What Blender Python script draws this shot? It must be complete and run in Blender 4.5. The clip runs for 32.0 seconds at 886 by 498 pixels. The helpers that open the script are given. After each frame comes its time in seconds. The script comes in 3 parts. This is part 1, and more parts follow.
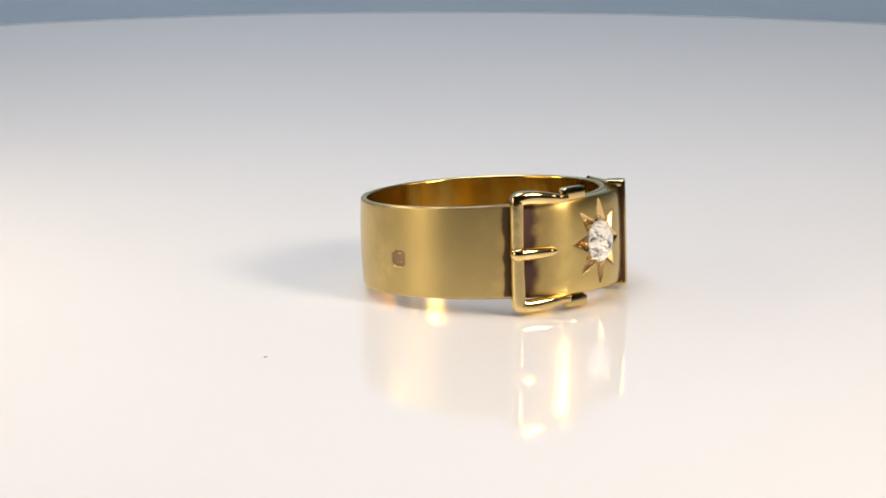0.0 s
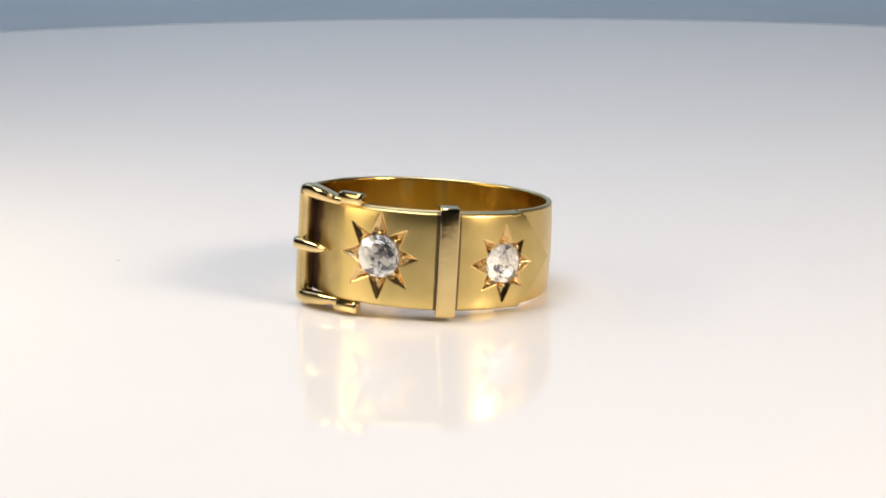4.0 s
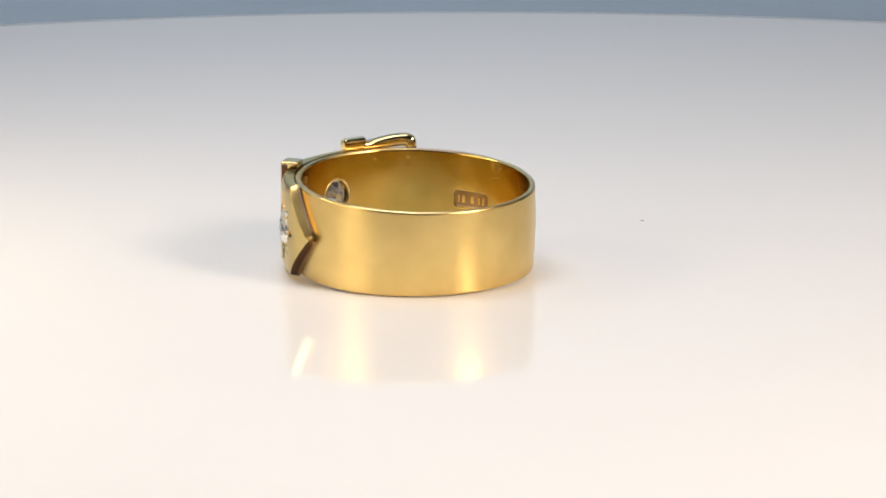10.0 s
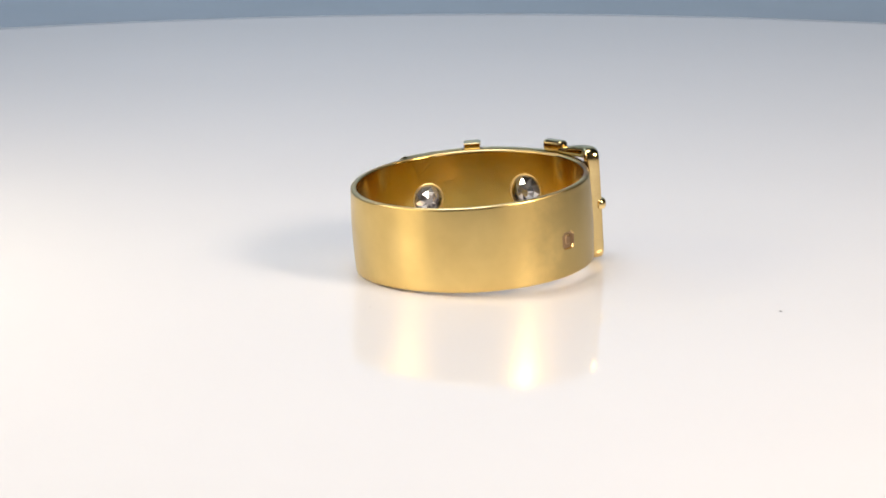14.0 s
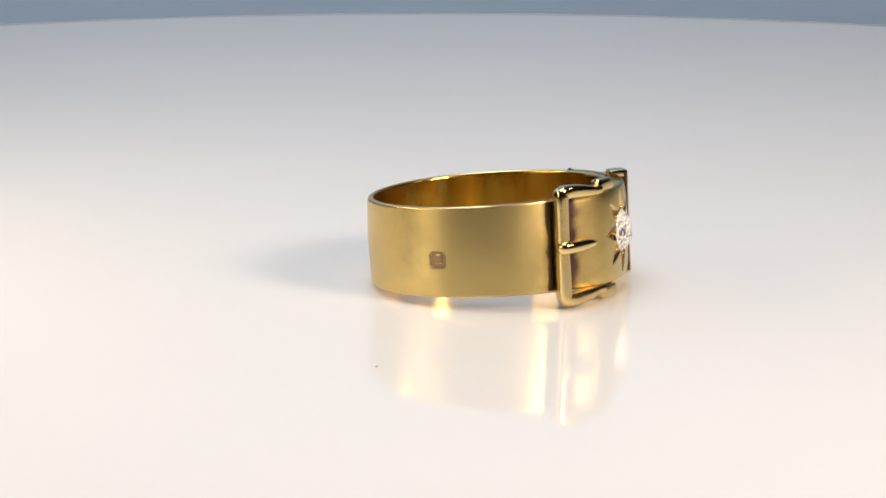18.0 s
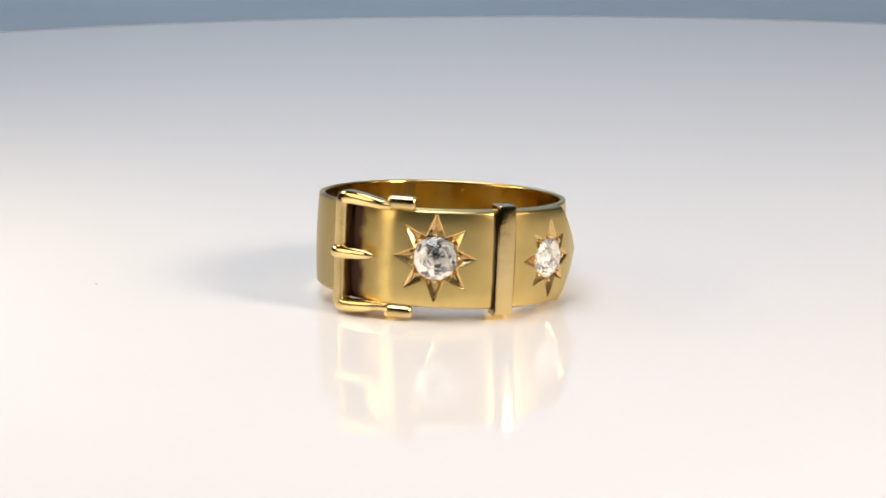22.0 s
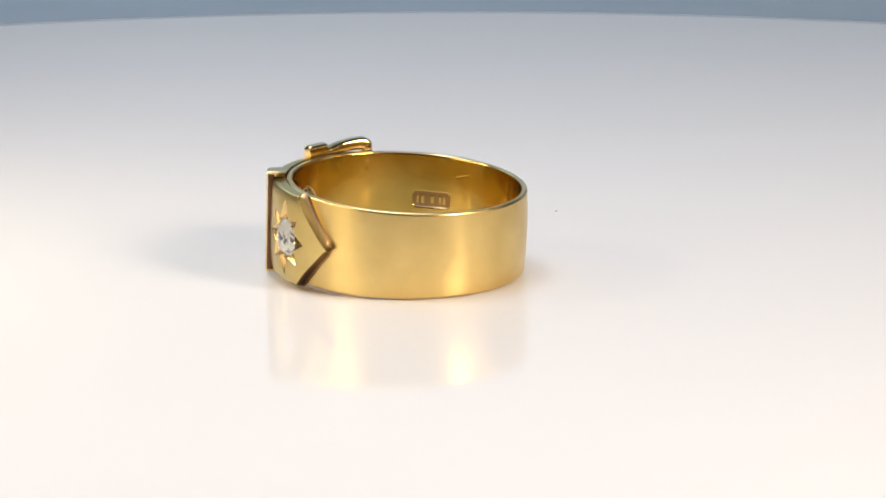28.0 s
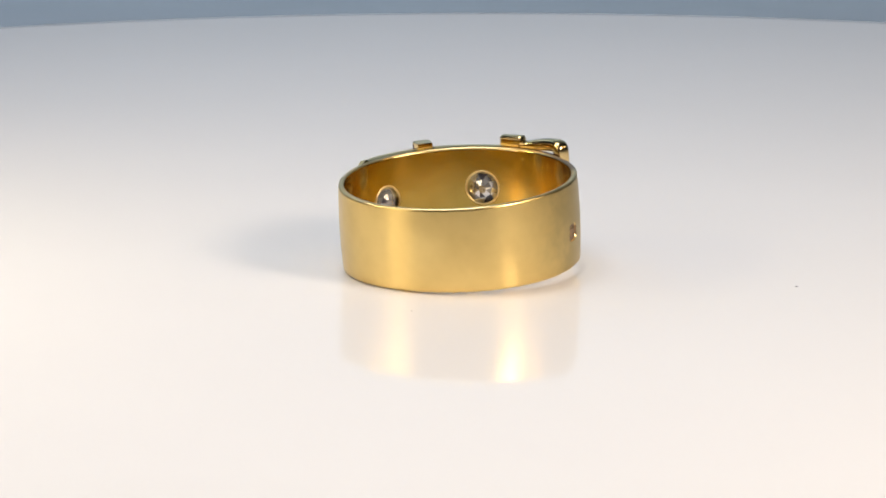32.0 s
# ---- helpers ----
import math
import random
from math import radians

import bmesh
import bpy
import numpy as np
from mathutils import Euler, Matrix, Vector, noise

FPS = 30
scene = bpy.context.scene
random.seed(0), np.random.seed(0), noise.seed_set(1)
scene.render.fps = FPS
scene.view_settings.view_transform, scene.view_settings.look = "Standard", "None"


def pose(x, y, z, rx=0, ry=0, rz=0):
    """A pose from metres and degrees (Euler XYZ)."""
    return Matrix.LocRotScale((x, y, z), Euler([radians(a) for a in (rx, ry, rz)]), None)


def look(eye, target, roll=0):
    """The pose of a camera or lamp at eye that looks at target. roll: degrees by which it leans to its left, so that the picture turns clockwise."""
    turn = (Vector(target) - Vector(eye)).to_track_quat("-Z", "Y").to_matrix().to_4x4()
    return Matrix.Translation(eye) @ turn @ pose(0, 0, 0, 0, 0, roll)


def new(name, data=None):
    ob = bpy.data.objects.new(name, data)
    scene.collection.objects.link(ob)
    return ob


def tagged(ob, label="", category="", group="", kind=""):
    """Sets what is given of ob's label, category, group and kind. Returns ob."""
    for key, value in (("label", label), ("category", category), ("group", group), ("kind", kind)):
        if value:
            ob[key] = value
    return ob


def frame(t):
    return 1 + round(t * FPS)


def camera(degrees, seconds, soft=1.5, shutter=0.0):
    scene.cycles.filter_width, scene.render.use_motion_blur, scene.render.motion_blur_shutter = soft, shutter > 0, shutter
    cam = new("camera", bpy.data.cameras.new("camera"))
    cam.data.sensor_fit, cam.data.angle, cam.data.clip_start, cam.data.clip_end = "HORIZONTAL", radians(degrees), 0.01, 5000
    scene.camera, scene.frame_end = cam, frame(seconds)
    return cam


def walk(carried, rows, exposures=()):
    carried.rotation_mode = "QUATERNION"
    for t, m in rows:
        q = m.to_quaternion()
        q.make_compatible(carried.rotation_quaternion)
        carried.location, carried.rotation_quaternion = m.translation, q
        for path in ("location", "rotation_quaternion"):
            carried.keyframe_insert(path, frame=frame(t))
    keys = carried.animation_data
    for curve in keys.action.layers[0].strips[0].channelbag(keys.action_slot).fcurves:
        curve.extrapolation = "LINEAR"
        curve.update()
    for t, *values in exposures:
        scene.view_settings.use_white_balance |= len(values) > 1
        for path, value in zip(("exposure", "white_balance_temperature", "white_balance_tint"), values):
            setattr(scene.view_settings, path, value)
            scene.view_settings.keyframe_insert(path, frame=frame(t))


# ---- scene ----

MM = 0.001
SECONDS = 32.0

# camera on a stand, it never moves
cam = camera(17.82, SECONDS, 1.8)
EYE = Vector((0.0, -0.22598, 0.05284))
AIM = EYE + Vector((-0.00120, 0.97605, -0.21755))
# the film camera's own exposure and white balance drift a little
DRIFT = [(0, -0.08, 7110, 13.0), (1, -0.11, 7110, 13.0), (2, 0.01, 7050, 13.0), (3, -0.01, 6980, 13.0), (6, -0.04, 7010, 13.0), (7, -0.04, 7070, 13.0), (8, -0.06, 7130, 13.0), (9, -0.04, 7200, 13.0), (10, -0.04, 7200, 13.0), (11, -0.02, 7190, 13.0), (12, 0.00, 7110, 13.0), (13, 0.01, 6990, 13.0), (14, 0.00, 6930, 13.0), (17, -0.11, 6930, 13.0), (18, -0.08, 7110, 13.0), (19, -0.08, 7190, 13.0), (20, -0.08, 7110, 13.0), (21, 0.01, 7050, 13.0), (22, -0.03, 6980, 13.0), (23, -0.03, 6950, 13.0), (24, -0.06, 7030, 13.0), (25, -0.06, 7130, 13.0), (28, -0.01, 7030, 13.0), (30, -0.06, 6950, 13.0), (32, -0.06, 7110, 13.0)]
walk(cam, [(0.0, look(EYE, AIM, -0.168)), (SECONDS, look(EYE, AIM, -0.168))], DRIFT)

# ---- light ----
world = bpy.data.worlds.new("world")
scene.world = world
world.use_nodes = True
world.node_tree.nodes["Background"].inputs[0].default_value = (0.55, 0.65, 0.8, 1)
world.node_tree.nodes["Background"].inputs[1].default_value = 0.2


def area_lamp(name, eye, target, size, watts, colour):
    data = bpy.data.lights.new(name, "AREA")
    data.shape, data.size, data.energy, data.color = "DISK", size, watts, colour
    ob = new(name, data)
    ob.matrix_world = look(eye, target)
    return ob


area_lamp("lamp_right", (0.17, -0.125, 0.128), (0, 0, 0), 0.075, 0.50, (1.0, 0.87, 0.70))
area_lamp("lamp_right_rear", (0.20, -0.035, 0.10), (0, 0, 0), 0.03, 0.025, (1.0, 0.78, 0.55))
area_lamp("lamp_left", (-0.125, -0.070, 0.050), (-0.05, 0.0, 0), 0.08, 0.046, (1.0, 0.87, 0.62))
# unseen fill close over the platter, added to warm its left side
area_lamp("lamp_low_left", (-0.085, 0.0, 0.055), (-0.075, 0.005, 0), 0.02, 0.037, (1.0, 0.88, 0.66))
area_lamp("lamp_overhead", (-0.04, -0.005, 0.265), (-0.03, -0.005, 0), 0.19, 0.56, (0.88, 0.94, 1.04))
# unseen cool fill from rear left, added to turn the far platter bluer
area_lamp("lamp_window", (-0.40, 0.40, 0.36), (-0.06, 0.14, 0), 0.28, 0.32, (0.55, 0.84, 1.30))
# unseen wash added to brighten the north wall for the reflections
area_lamp("lamp_backdrop", (0.0, 0.35, 0.55), (0.0, 0.95, 0.36), 0.4, 3.0, (0.60, 0.865, 1.14))


# ---- materials ----
def node_material(name):
    m = bpy.data.materials.new(name)
    m.use_nodes = True
    return m, m.node_tree.nodes, m.node_tree.links, m.node_tree.nodes["Principled BSDF"]


def noise_node(nodes, links, scale, detail=3.0, stretch=None):
    coord = nodes.new("ShaderNodeTexCoord")
    tex = nodes.new("ShaderNodeTexNoise")
    tex.inputs["Scale"].default_value, tex.inputs["Detail"].default_value = scale, detail
    if stretch:
        mapping = nodes.new("ShaderNodeMapping")
        mapping.inputs["Scale"].default_value = stretch
        links.new(coord.outputs["Object"], mapping.inputs["Vector"])
        links.new(mapping.outputs["Vector"], tex.inputs["Vector"])
    else:
        links.new(coord.outputs["Object"], tex.inputs["Vector"])
    return tex


def ramp_node(nodes, links, source, stops):
    ramp = nodes.new("ShaderNodeValToRGB")
    while len(ramp.color_ramp.elements) < len(stops):
        ramp.color_ramp.elements.new(0.5)
    for e, (at, c) in zip(ramp.color_ramp.elements, stops):
        e.position, e.color = at, (*c, 1) if len(c) == 3 else c
    links.new(source, ramp.inputs[0])
    return ramp


def range_node(nodes, links, source, lo, hi, a=0.3, b=0.7):
    r = nodes.new("ShaderNodeMapRange")
    r.interpolation_type = "SMOOTHERSTEP"
    for k, v in zip(("From Min", "From Max", "To Min", "To Max"), (a, b, lo, hi)):
        r.inputs[k].default_value = v
    links.new(source, r.inputs["Value"])
    return r


def bump_node(nodes, links, source, strength, distance):
    b = nodes.new("ShaderNodeBump")
    b.inputs["Strength"].default_value, b.inputs["Distance"].default_value = strength, distance
    links.new(source, b.inputs["Height"])
    return b


def gold(name, dark, light, rough_lo, rough_hi, brush=0.0, grain=0.0, aniso=0.0, dark_zones=(), dent=0.3, worn=0.10):
    """Gold alloy; brush: lines round the ring's axis; darker zones, painted gap shade among them, as (azimuth, half
    width, solid share, cover, colour).
    """
    m, nodes, links, p = node_material(name)
    p.inputs["Metallic"].default_value = 1.0
    blotch = noise_node(nodes, links, 280.0, 3.0)
    colour = ramp_node(nodes, links, blotch.outputs["Fac"], [(0.3, dark), (0.7, light)]).outputs[0]
    wear = noise_node(nodes, links, 330.0, 2.0)
    rough = range_node(nodes, links, wear.outputs["Fac"], rough_lo, rough_hi).outputs[0]
    if aniso:
        tangent = nodes.new("ShaderNodeTangent")
        tangent.direction_type, tangent.axis = "RADIAL", "Z"
        links.new(tangent.outputs[0], p.inputs["Tangent"])
        p.inputs["Anisotropic"].default_value = aniso
        p.inputs["Anisotropic Rotation"].default_value = 0.25
    if dark_zones:
        coord = nodes.new("ShaderNodeTexCoord")
        xyz = nodes.new("ShaderNodeSeparateXYZ")
        links.new(coord.outputs["Object"], xyz.inputs[0])
        angle = nodes.new("ShaderNodeMath")
        angle.operation = "ARCTAN2"
        links.new(xyz.outputs["Y"], angle.inputs[0])
        links.new(xyz.outputs["X"], angle.inputs[1])
        ragged = noise_node(nodes, links, 700.0, 3.0)
        for az, half, core, cover, tone in dark_zones:
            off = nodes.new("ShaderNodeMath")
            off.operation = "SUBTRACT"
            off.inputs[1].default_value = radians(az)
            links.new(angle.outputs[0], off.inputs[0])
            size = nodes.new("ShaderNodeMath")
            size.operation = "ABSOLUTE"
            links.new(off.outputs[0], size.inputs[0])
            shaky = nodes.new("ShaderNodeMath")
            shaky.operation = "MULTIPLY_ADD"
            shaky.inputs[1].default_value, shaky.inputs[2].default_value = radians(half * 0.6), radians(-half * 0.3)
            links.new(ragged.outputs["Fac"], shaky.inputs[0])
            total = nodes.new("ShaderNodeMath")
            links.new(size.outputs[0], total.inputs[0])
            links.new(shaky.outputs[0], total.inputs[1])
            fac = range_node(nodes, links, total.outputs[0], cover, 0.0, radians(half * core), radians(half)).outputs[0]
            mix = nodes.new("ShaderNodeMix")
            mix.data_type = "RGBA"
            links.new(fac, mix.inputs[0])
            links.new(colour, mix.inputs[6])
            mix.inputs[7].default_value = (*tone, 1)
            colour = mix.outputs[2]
            dull = nodes.new("ShaderNodeMath")
            dull.operation = "MULTIPLY_ADD"
            dull.inputs[1].default_value = 0.14
            links.new(fac, dull.inputs[0])
            links.new(rough, dull.inputs[2])
            rough = dull.outputs[0]
    links.new(colour, p.inputs["Base Color"])
    links.new(rough, p.inputs["Roughness"])
    dents = noise_node(nodes, links, 650.0, 3.0)
    last = bump_node(nodes, links, dents.outputs["Fac"], dent, 0.00003)
    if worn:
        for turn in ((0.5, 0.3, 0.0), (-0.7, 0.2, 0.4)):
            coord = nodes.new("ShaderNodeTexCoord")
            mapping = nodes.new("ShaderNodeMapping")
            mapping.vector_type = "TEXTURE"
            mapping.inputs["Rotation"].default_value = turn
            mapping.inputs["Scale"].default_value = (0.0001, 0.0001, 0.0035)
            links.new(coord.outputs["Object"], mapping.inputs["Vector"])
            streak = nodes.new("ShaderNodeTexNoise")
            streak.inputs["Scale"].default_value, streak.inputs["Detail"].default_value = 1.0, 1.0
            links.new(mapping.outputs["Vector"], streak.inputs["Vector"])
            line = range_node(nodes, links, streak.outputs["Fac"], 1.0, 0.0, 0.70, 0.76)
            b = bump_node(nodes, links, line.outputs[0], worn, 0.00002)
            links.new(last.outputs[0], b.inputs["Normal"])
            last = b
    if brush:
        lines = noise_node(nodes, links, 1.0, 2.0, (350.0, 350.0, 16000.0))
        b = bump_node(nodes, links, lines.outputs["Fac"], brush, 0.00002)
        links.new(last.outputs[0], b.inputs["Normal"])
        last = b
    if grain:
        fine = noise_node(nodes, links, 5200.0, 3.0)
        b = bump_node(nodes, links, fine.outputs["Fac"], grain, 0.00002)
        links.new(last.outputs[0], b.inputs["Normal"])
        last = b
    links.new(last.outputs[0], p.inputs["Normal"])
    return m


# shade of the gaps by buckle and keeper, painted as dark zones
GAP_SHADE = (0.05, 0.022, 0.036)
BROWN = (0.32, 0.23, 0.10)
OLIVE_GOLD = (0.41, 0.325, 0.145)
# band duller and more olive around azimuth -114
OLIVE_ZONE = (-114.0, 52.0, 0.30, 0.58, OLIVE_GOLD)
GOLD_BAND = gold("brushed_gold", (0.755, 0.548, 0.211), (0.855, 0.637, 0.257), 0.28, 0.33, 0.012, 0.003, 0.42, (OLIVE_ZONE,), 0.04, 0.0)
# band under the buckle bar: the gap's shade is put into its colour
GOLD_GAP = gold("gap_shade_gold", (0.755, 0.548, 0.211), (0.855, 0.637, 0.257), 0.28, 0.33, 0.012, 0.003, 0.42, (OLIVE_ZONE, (-77.5, 5.4, 0.7, 0.82, GAP_SHADE)), 0.04, 0.0)
# strap: gap shade painted beside buckle and keeper, browner towards the buckle
GOLD_STRAP = gold("satin_gold", (0.67, 0.50, 0.184), (0.785, 0.605, 0.246), 0.28, 0.32, 0.02, 0.006, 0.4, ((-76.0, 27.0, 0.25, 0.62, BROWN), (-76.0, 11.5, 0.5, 0.92, GAP_SHADE), (-9.6, 1.0, 0.6, 0.8, GAP_SHADE), (-1.1, 0.8, 0.6, 0.8, GAP_SHADE)), 0.12, 0.05)
# dark zone near azimuth -45: a dark reflection painted into the edge gold
GOLD_EDGE = gold("filed_gold", (0.60, 0.42, 0.16), (0.74, 0.54, 0.22), 0.28, 0.36, 0.0, 0.02, 0.0, ((-45.0, 15.0, 0.3, 0.7, (0.08, 0.055, 0.08)),), 0.3, 0.0)
# tarnish on the keeper's sides; on the strap's lower wall, painted shade
GOLD_SIDE = gold("tarnish_shade_gold", (0.11, 0.055, 0.035), (0.20, 0.11, 0.06), 0.28, 0.42, 0.0, 0.03, 0.0, (), 0.6)
GOLD_INNER = gold("inner_gold", (0.57, 0.385, 0.09), (0.73, 0.50, 0.135), 0.13, 0.21, 0.0, 0.0, 0.4, (), 0.08, 0.0)
GOLD_RIM = gold("worn_rim_gold", (0.78, 0.58, 0.26), (0.88, 0.69, 0.34), 0.28, 0.38, 0.0, 0.03, 0.0, ((-92.0, 24.0, 0.4, 0.75, (0.12, 0.07, 0.075)),), 0.8, 0.1)
GOLD_CUT = gold("bright_cut_gold", (0.58, 0.39, 0.17), (0.80, 0.57, 0.28), 0.18, 0.27, 0.0, 0.03, 0.0, (), 0.9)
GOLD_MARK = gold("tarnished_gold", (0.30, 0.19, 0.11), (0.44, 0.30, 0.17), 0.45, 0.6, 0.0, 0.02)
# darker copy for the buckle's inward faces, shade put into the colour
GOLD_INSHADE = gold("inward_shade_gold", (0.10, 0.06, 0.05), (0.20, 0.12, 0.07), 0.28, 0.4, 0.0, 0.01)
GOLD_BRIGHT = gold("polished_gold", (0.80, 0.60, 0.27), (0.87, 0.67, 0.33), 0.09, 0.15, 0.0, 0.01, 0.0, (), 0.5)
GOLD_STAMP = gold("stamped_gold", (0.34, 0.21, 0.09), (0.48, 0.31, 0.14), 0.3, 0.45, 0.0, 0.03)


def plain(name, a, b, rough, scale, bump=0.0, distance=0.0005):
    m, nodes, links, p = node_material(name)
    tex = noise_node(nodes, links, scale, 5.0)
    links.new(ramp_node(nodes, links, tex.outputs["Fac"], [(0.3, a), (0.7, b)]).outputs[0], p.inputs["Base Color"])
    p.inputs["Roughness"].default_value = rough
    if bump:
        fine = noise_node(nodes, links, scale * 12, 3.0)
        links.new(bump_node(nodes, links, fine.outputs["Fac"], bump, distance).outputs[0], p.inputs["Normal"])
    return m


def acrylic():
    m, nodes, links, p = node_material("white_acrylic")
    tex = noise_node(nodes, links, 14.0, 4.0)
    links.new(ramp_node(nodes, links, tex.outputs["Fac"], [(0.3, (0.80, 0.79, 0.79)), (0.7, (0.83, 0.82, 0.82))]).outputs[0], p.inputs["Base Color"])
    smear = noise_node(nodes, links, 60.0, 5.0)
    links.new(range_node(nodes, links, smear.outputs["Fac"], 0.045, 0.08).outputs[0], p.inputs["Roughness"])
    p.inputs["IOR"].default_value = 1.45
    return m


def diamond_glass():
    m, nodes, links, p = node_material("diamond_crystal")
    p.inputs["Base Color"].default_value = (0.97, 0.98, 1.0, 1)
    p.inputs["Transmission Weight"].default_value = 1.0
    p.inputs["IOR"].default_value = 1.75
    p.inputs["Roughness"].default_value = 0.02
    return m


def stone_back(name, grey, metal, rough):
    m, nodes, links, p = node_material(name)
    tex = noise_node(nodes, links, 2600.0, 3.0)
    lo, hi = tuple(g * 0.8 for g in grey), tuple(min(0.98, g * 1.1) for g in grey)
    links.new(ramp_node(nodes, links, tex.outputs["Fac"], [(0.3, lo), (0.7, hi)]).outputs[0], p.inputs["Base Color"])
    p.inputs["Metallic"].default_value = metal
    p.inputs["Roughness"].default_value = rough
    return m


ACRYLIC = acrylic()
# pavilion facets in mixed tones: the stone's sparkle painted in
STONE_BACKS = (stone_back("white_glint_facet", (0.87, 0.88, 0.88), 0.1, 0.1), stone_back("silver_glint_facet", (0.87, 0.88, 0.90), 0.6, 0.06), stone_back("dark_glint_facet", (0.10, 0.11, 0.14), 0.1, 0.08))
# underside facets: glints painted as bright, grey and dark tones
STONE_UNDERS = (stone_back("grey_under_facet", (0.40, 0.41, 0.45), 0.5, 0.10), stone_back("bright_under_facet", (0.80, 0.82, 0.86), 0.8, 0.05), stone_back("dark_under_facet", (0.07, 0.07, 0.09), 0.2, 0.06))
DIAMOND = diamond_glass()
GREY_PAPER = plain("grey_paper", (0.50, 0.505, 0.52), (0.53, 0.535, 0.55), 0.7, 30.0, 0.1)
BACKDROP = plain("white_backdrop", (0.70, 0.72, 0.75), (0.74, 0.76, 0.79), 0.8, 6.0, 0.05)
WALL_PAINT = plain("wall_paint", (0.07, 0.075, 0.085), (0.09, 0.095, 0.105), 0.8, 6.0, 0.1)
CEILING_PAINT = plain("ceiling_paint", (0.22, 0.23, 0.24), (0.26, 0.27, 0.28), 0.85, 6.0, 0.1)
FLOOR_WOOD = plain("floor_boards", (0.16, 0.12, 0.09), (0.24, 0.18, 0.13), 0.5, 9.0, 0.1)
GREY_PLASTIC = plain("grey_plastic", (0.30, 0.30, 0.31), (0.34, 0.34, 0.35), 0.45, 80.0, 0.1)
LINT = plain("grey_lint", (0.26, 0.26, 0.29), (0.36, 0.35, 0.37), 0.9, 4000.0)


# ---- mesh helpers ----
def finish(bm, name, material, sharp=32.0):
    bm.normal_update()
    for f in bm.faces:
        f.smooth = True
    for e in bm.edges:
        if len(e.link_faces) == 2 and e.calc_face_angle(0.0) > radians(sharp):
            e.smooth = False
    me = bpy.data.meshes.new(name)
    bm.to_mesh(me)
    bm.free()
    me.materials.append(material)
    return me


def part(name, bm, material, parent, label="", sharp=32.0):
    ob = new(name, finish(bm, name, material, sharp) if isinstance(bm, bmesh.types.BMesh) else bm)
    ob.parent = parent
    if label:
        tagged(ob, label)
    return ob


def box_bm(size, bevel=0.0, at=(0, 0, 0), segments=2):
    bm = bmesh.new()
    bmesh.ops.create_cube(bm, size=1.0, matrix=Matrix.Translation(at) @ Matrix.Diagonal((*size, 1)))
    if bevel:
        bmesh.ops.bevel(bm, geom=bm.edges[:], offset=bevel, segments=segments, affect="EDGES", profile=0.6)
    return bm


def lathe_bm(profile, steps, warp=None):
    bm = bmesh.new()
    rings = []
    for r, z in profile:
        if r < 1e-9:
            rings.append([bm.verts.new((0, 0, z))])
            continue
        ring = []
        for i in range(steps):
            a = 2 * math.pi * i / steps
            ring.append(bm.verts.new((r * math.cos(a), r * math.sin(a), z + (warp(r, a) if warp else 0))))
        rings.append(ring)
    for p, q in zip(rings, rings[1:]):
        for i in range(steps):
            j = (i + 1) % steps
            if len(p) == 1:
                bm.faces.new((p[0], q[i], q[j]))
            elif len(q) == 1:
                bm.faces.new((p[i], q[0], p[j]))
            else:
                bm.faces.new((p[i], q[i], q[j], p[j]))
    bmesh.ops.recalc_face_normals(bm, faces=bm.faces[:])
    return bm


# ---- room ----
def structure(name, size, at, material, label, category):
    ob = new(name, finish(box_bm(size), name, material))
    ob.location = at
    return tagged(ob, label, category, kind="structure")


structure("floor", (3.2, 3.2, 0.1), (0, 0, -0.84), FLOOR_WOOD, "dark wooden floor under the table", "floor")
structure("ceiling", (3.2, 3.2, 0.1), (0, 0, 1.66), CEILING_PAINT, "plain grey painted ceiling over the room", "ceiling")
structure("wall_north", (3.2, 0.1, 2.4), (0, 1.0, 0.41), BACKDROP, "plain white wall behind the turntable", "wall")
structure("wall_south", (3.2, 0.1, 2.4), (0, -1.55, 0.41), WALL_PAINT, "plain dark grey painted wall of the room", "wall")
structure("wall_east", (0.1, 3.0, 2.4), (1.55, 0, 0.41), WALL_PAINT, "plain dark grey painted wall of the room", "wall")
structure("wall_west", (0.1, 3.0, 2.4), (-1.55, 0, 0.41), WALL_PAINT, "plain dark grey painted wall of the room", "wall")

TABLE_Z = -0.030


def work_table():
    root = tagged(new("work_table"), "work table covered in plain blue-grey paper", "table")
    root.location = (0, 0.18, -0.79)
    part("tabletop", box_bm((1.6, 1.5, 0.03), 0.003, (0, 0, 0.79 + TABLE_Z - 0.015)), GREY_PAPER, root)
    for x in (-0.74, 0.74):
        for y in (-0.69, 0.69):
            part("leg", box_bm((0.05, 0.05, 0.73), 0.003, (x, y, 0.365)), FLOOR_WOOD, root)
    return root


work_table()

# ---- turntable ----
DISC_R = 0.161
RIM_WAVE = ((1, -2.21, 1.06), (2, 4.40, 1.46), (3, -1.65, 0.97))


def disc_warp(r, a):
    k = max(0.0, (r - 0.05) / (DISC_R - 0.05)) ** 2
    return -k * sum(c * math.cos(n * a) + s * math.sin(n * a) for n, c, s in RIM_WAVE) / 12.9 * MM


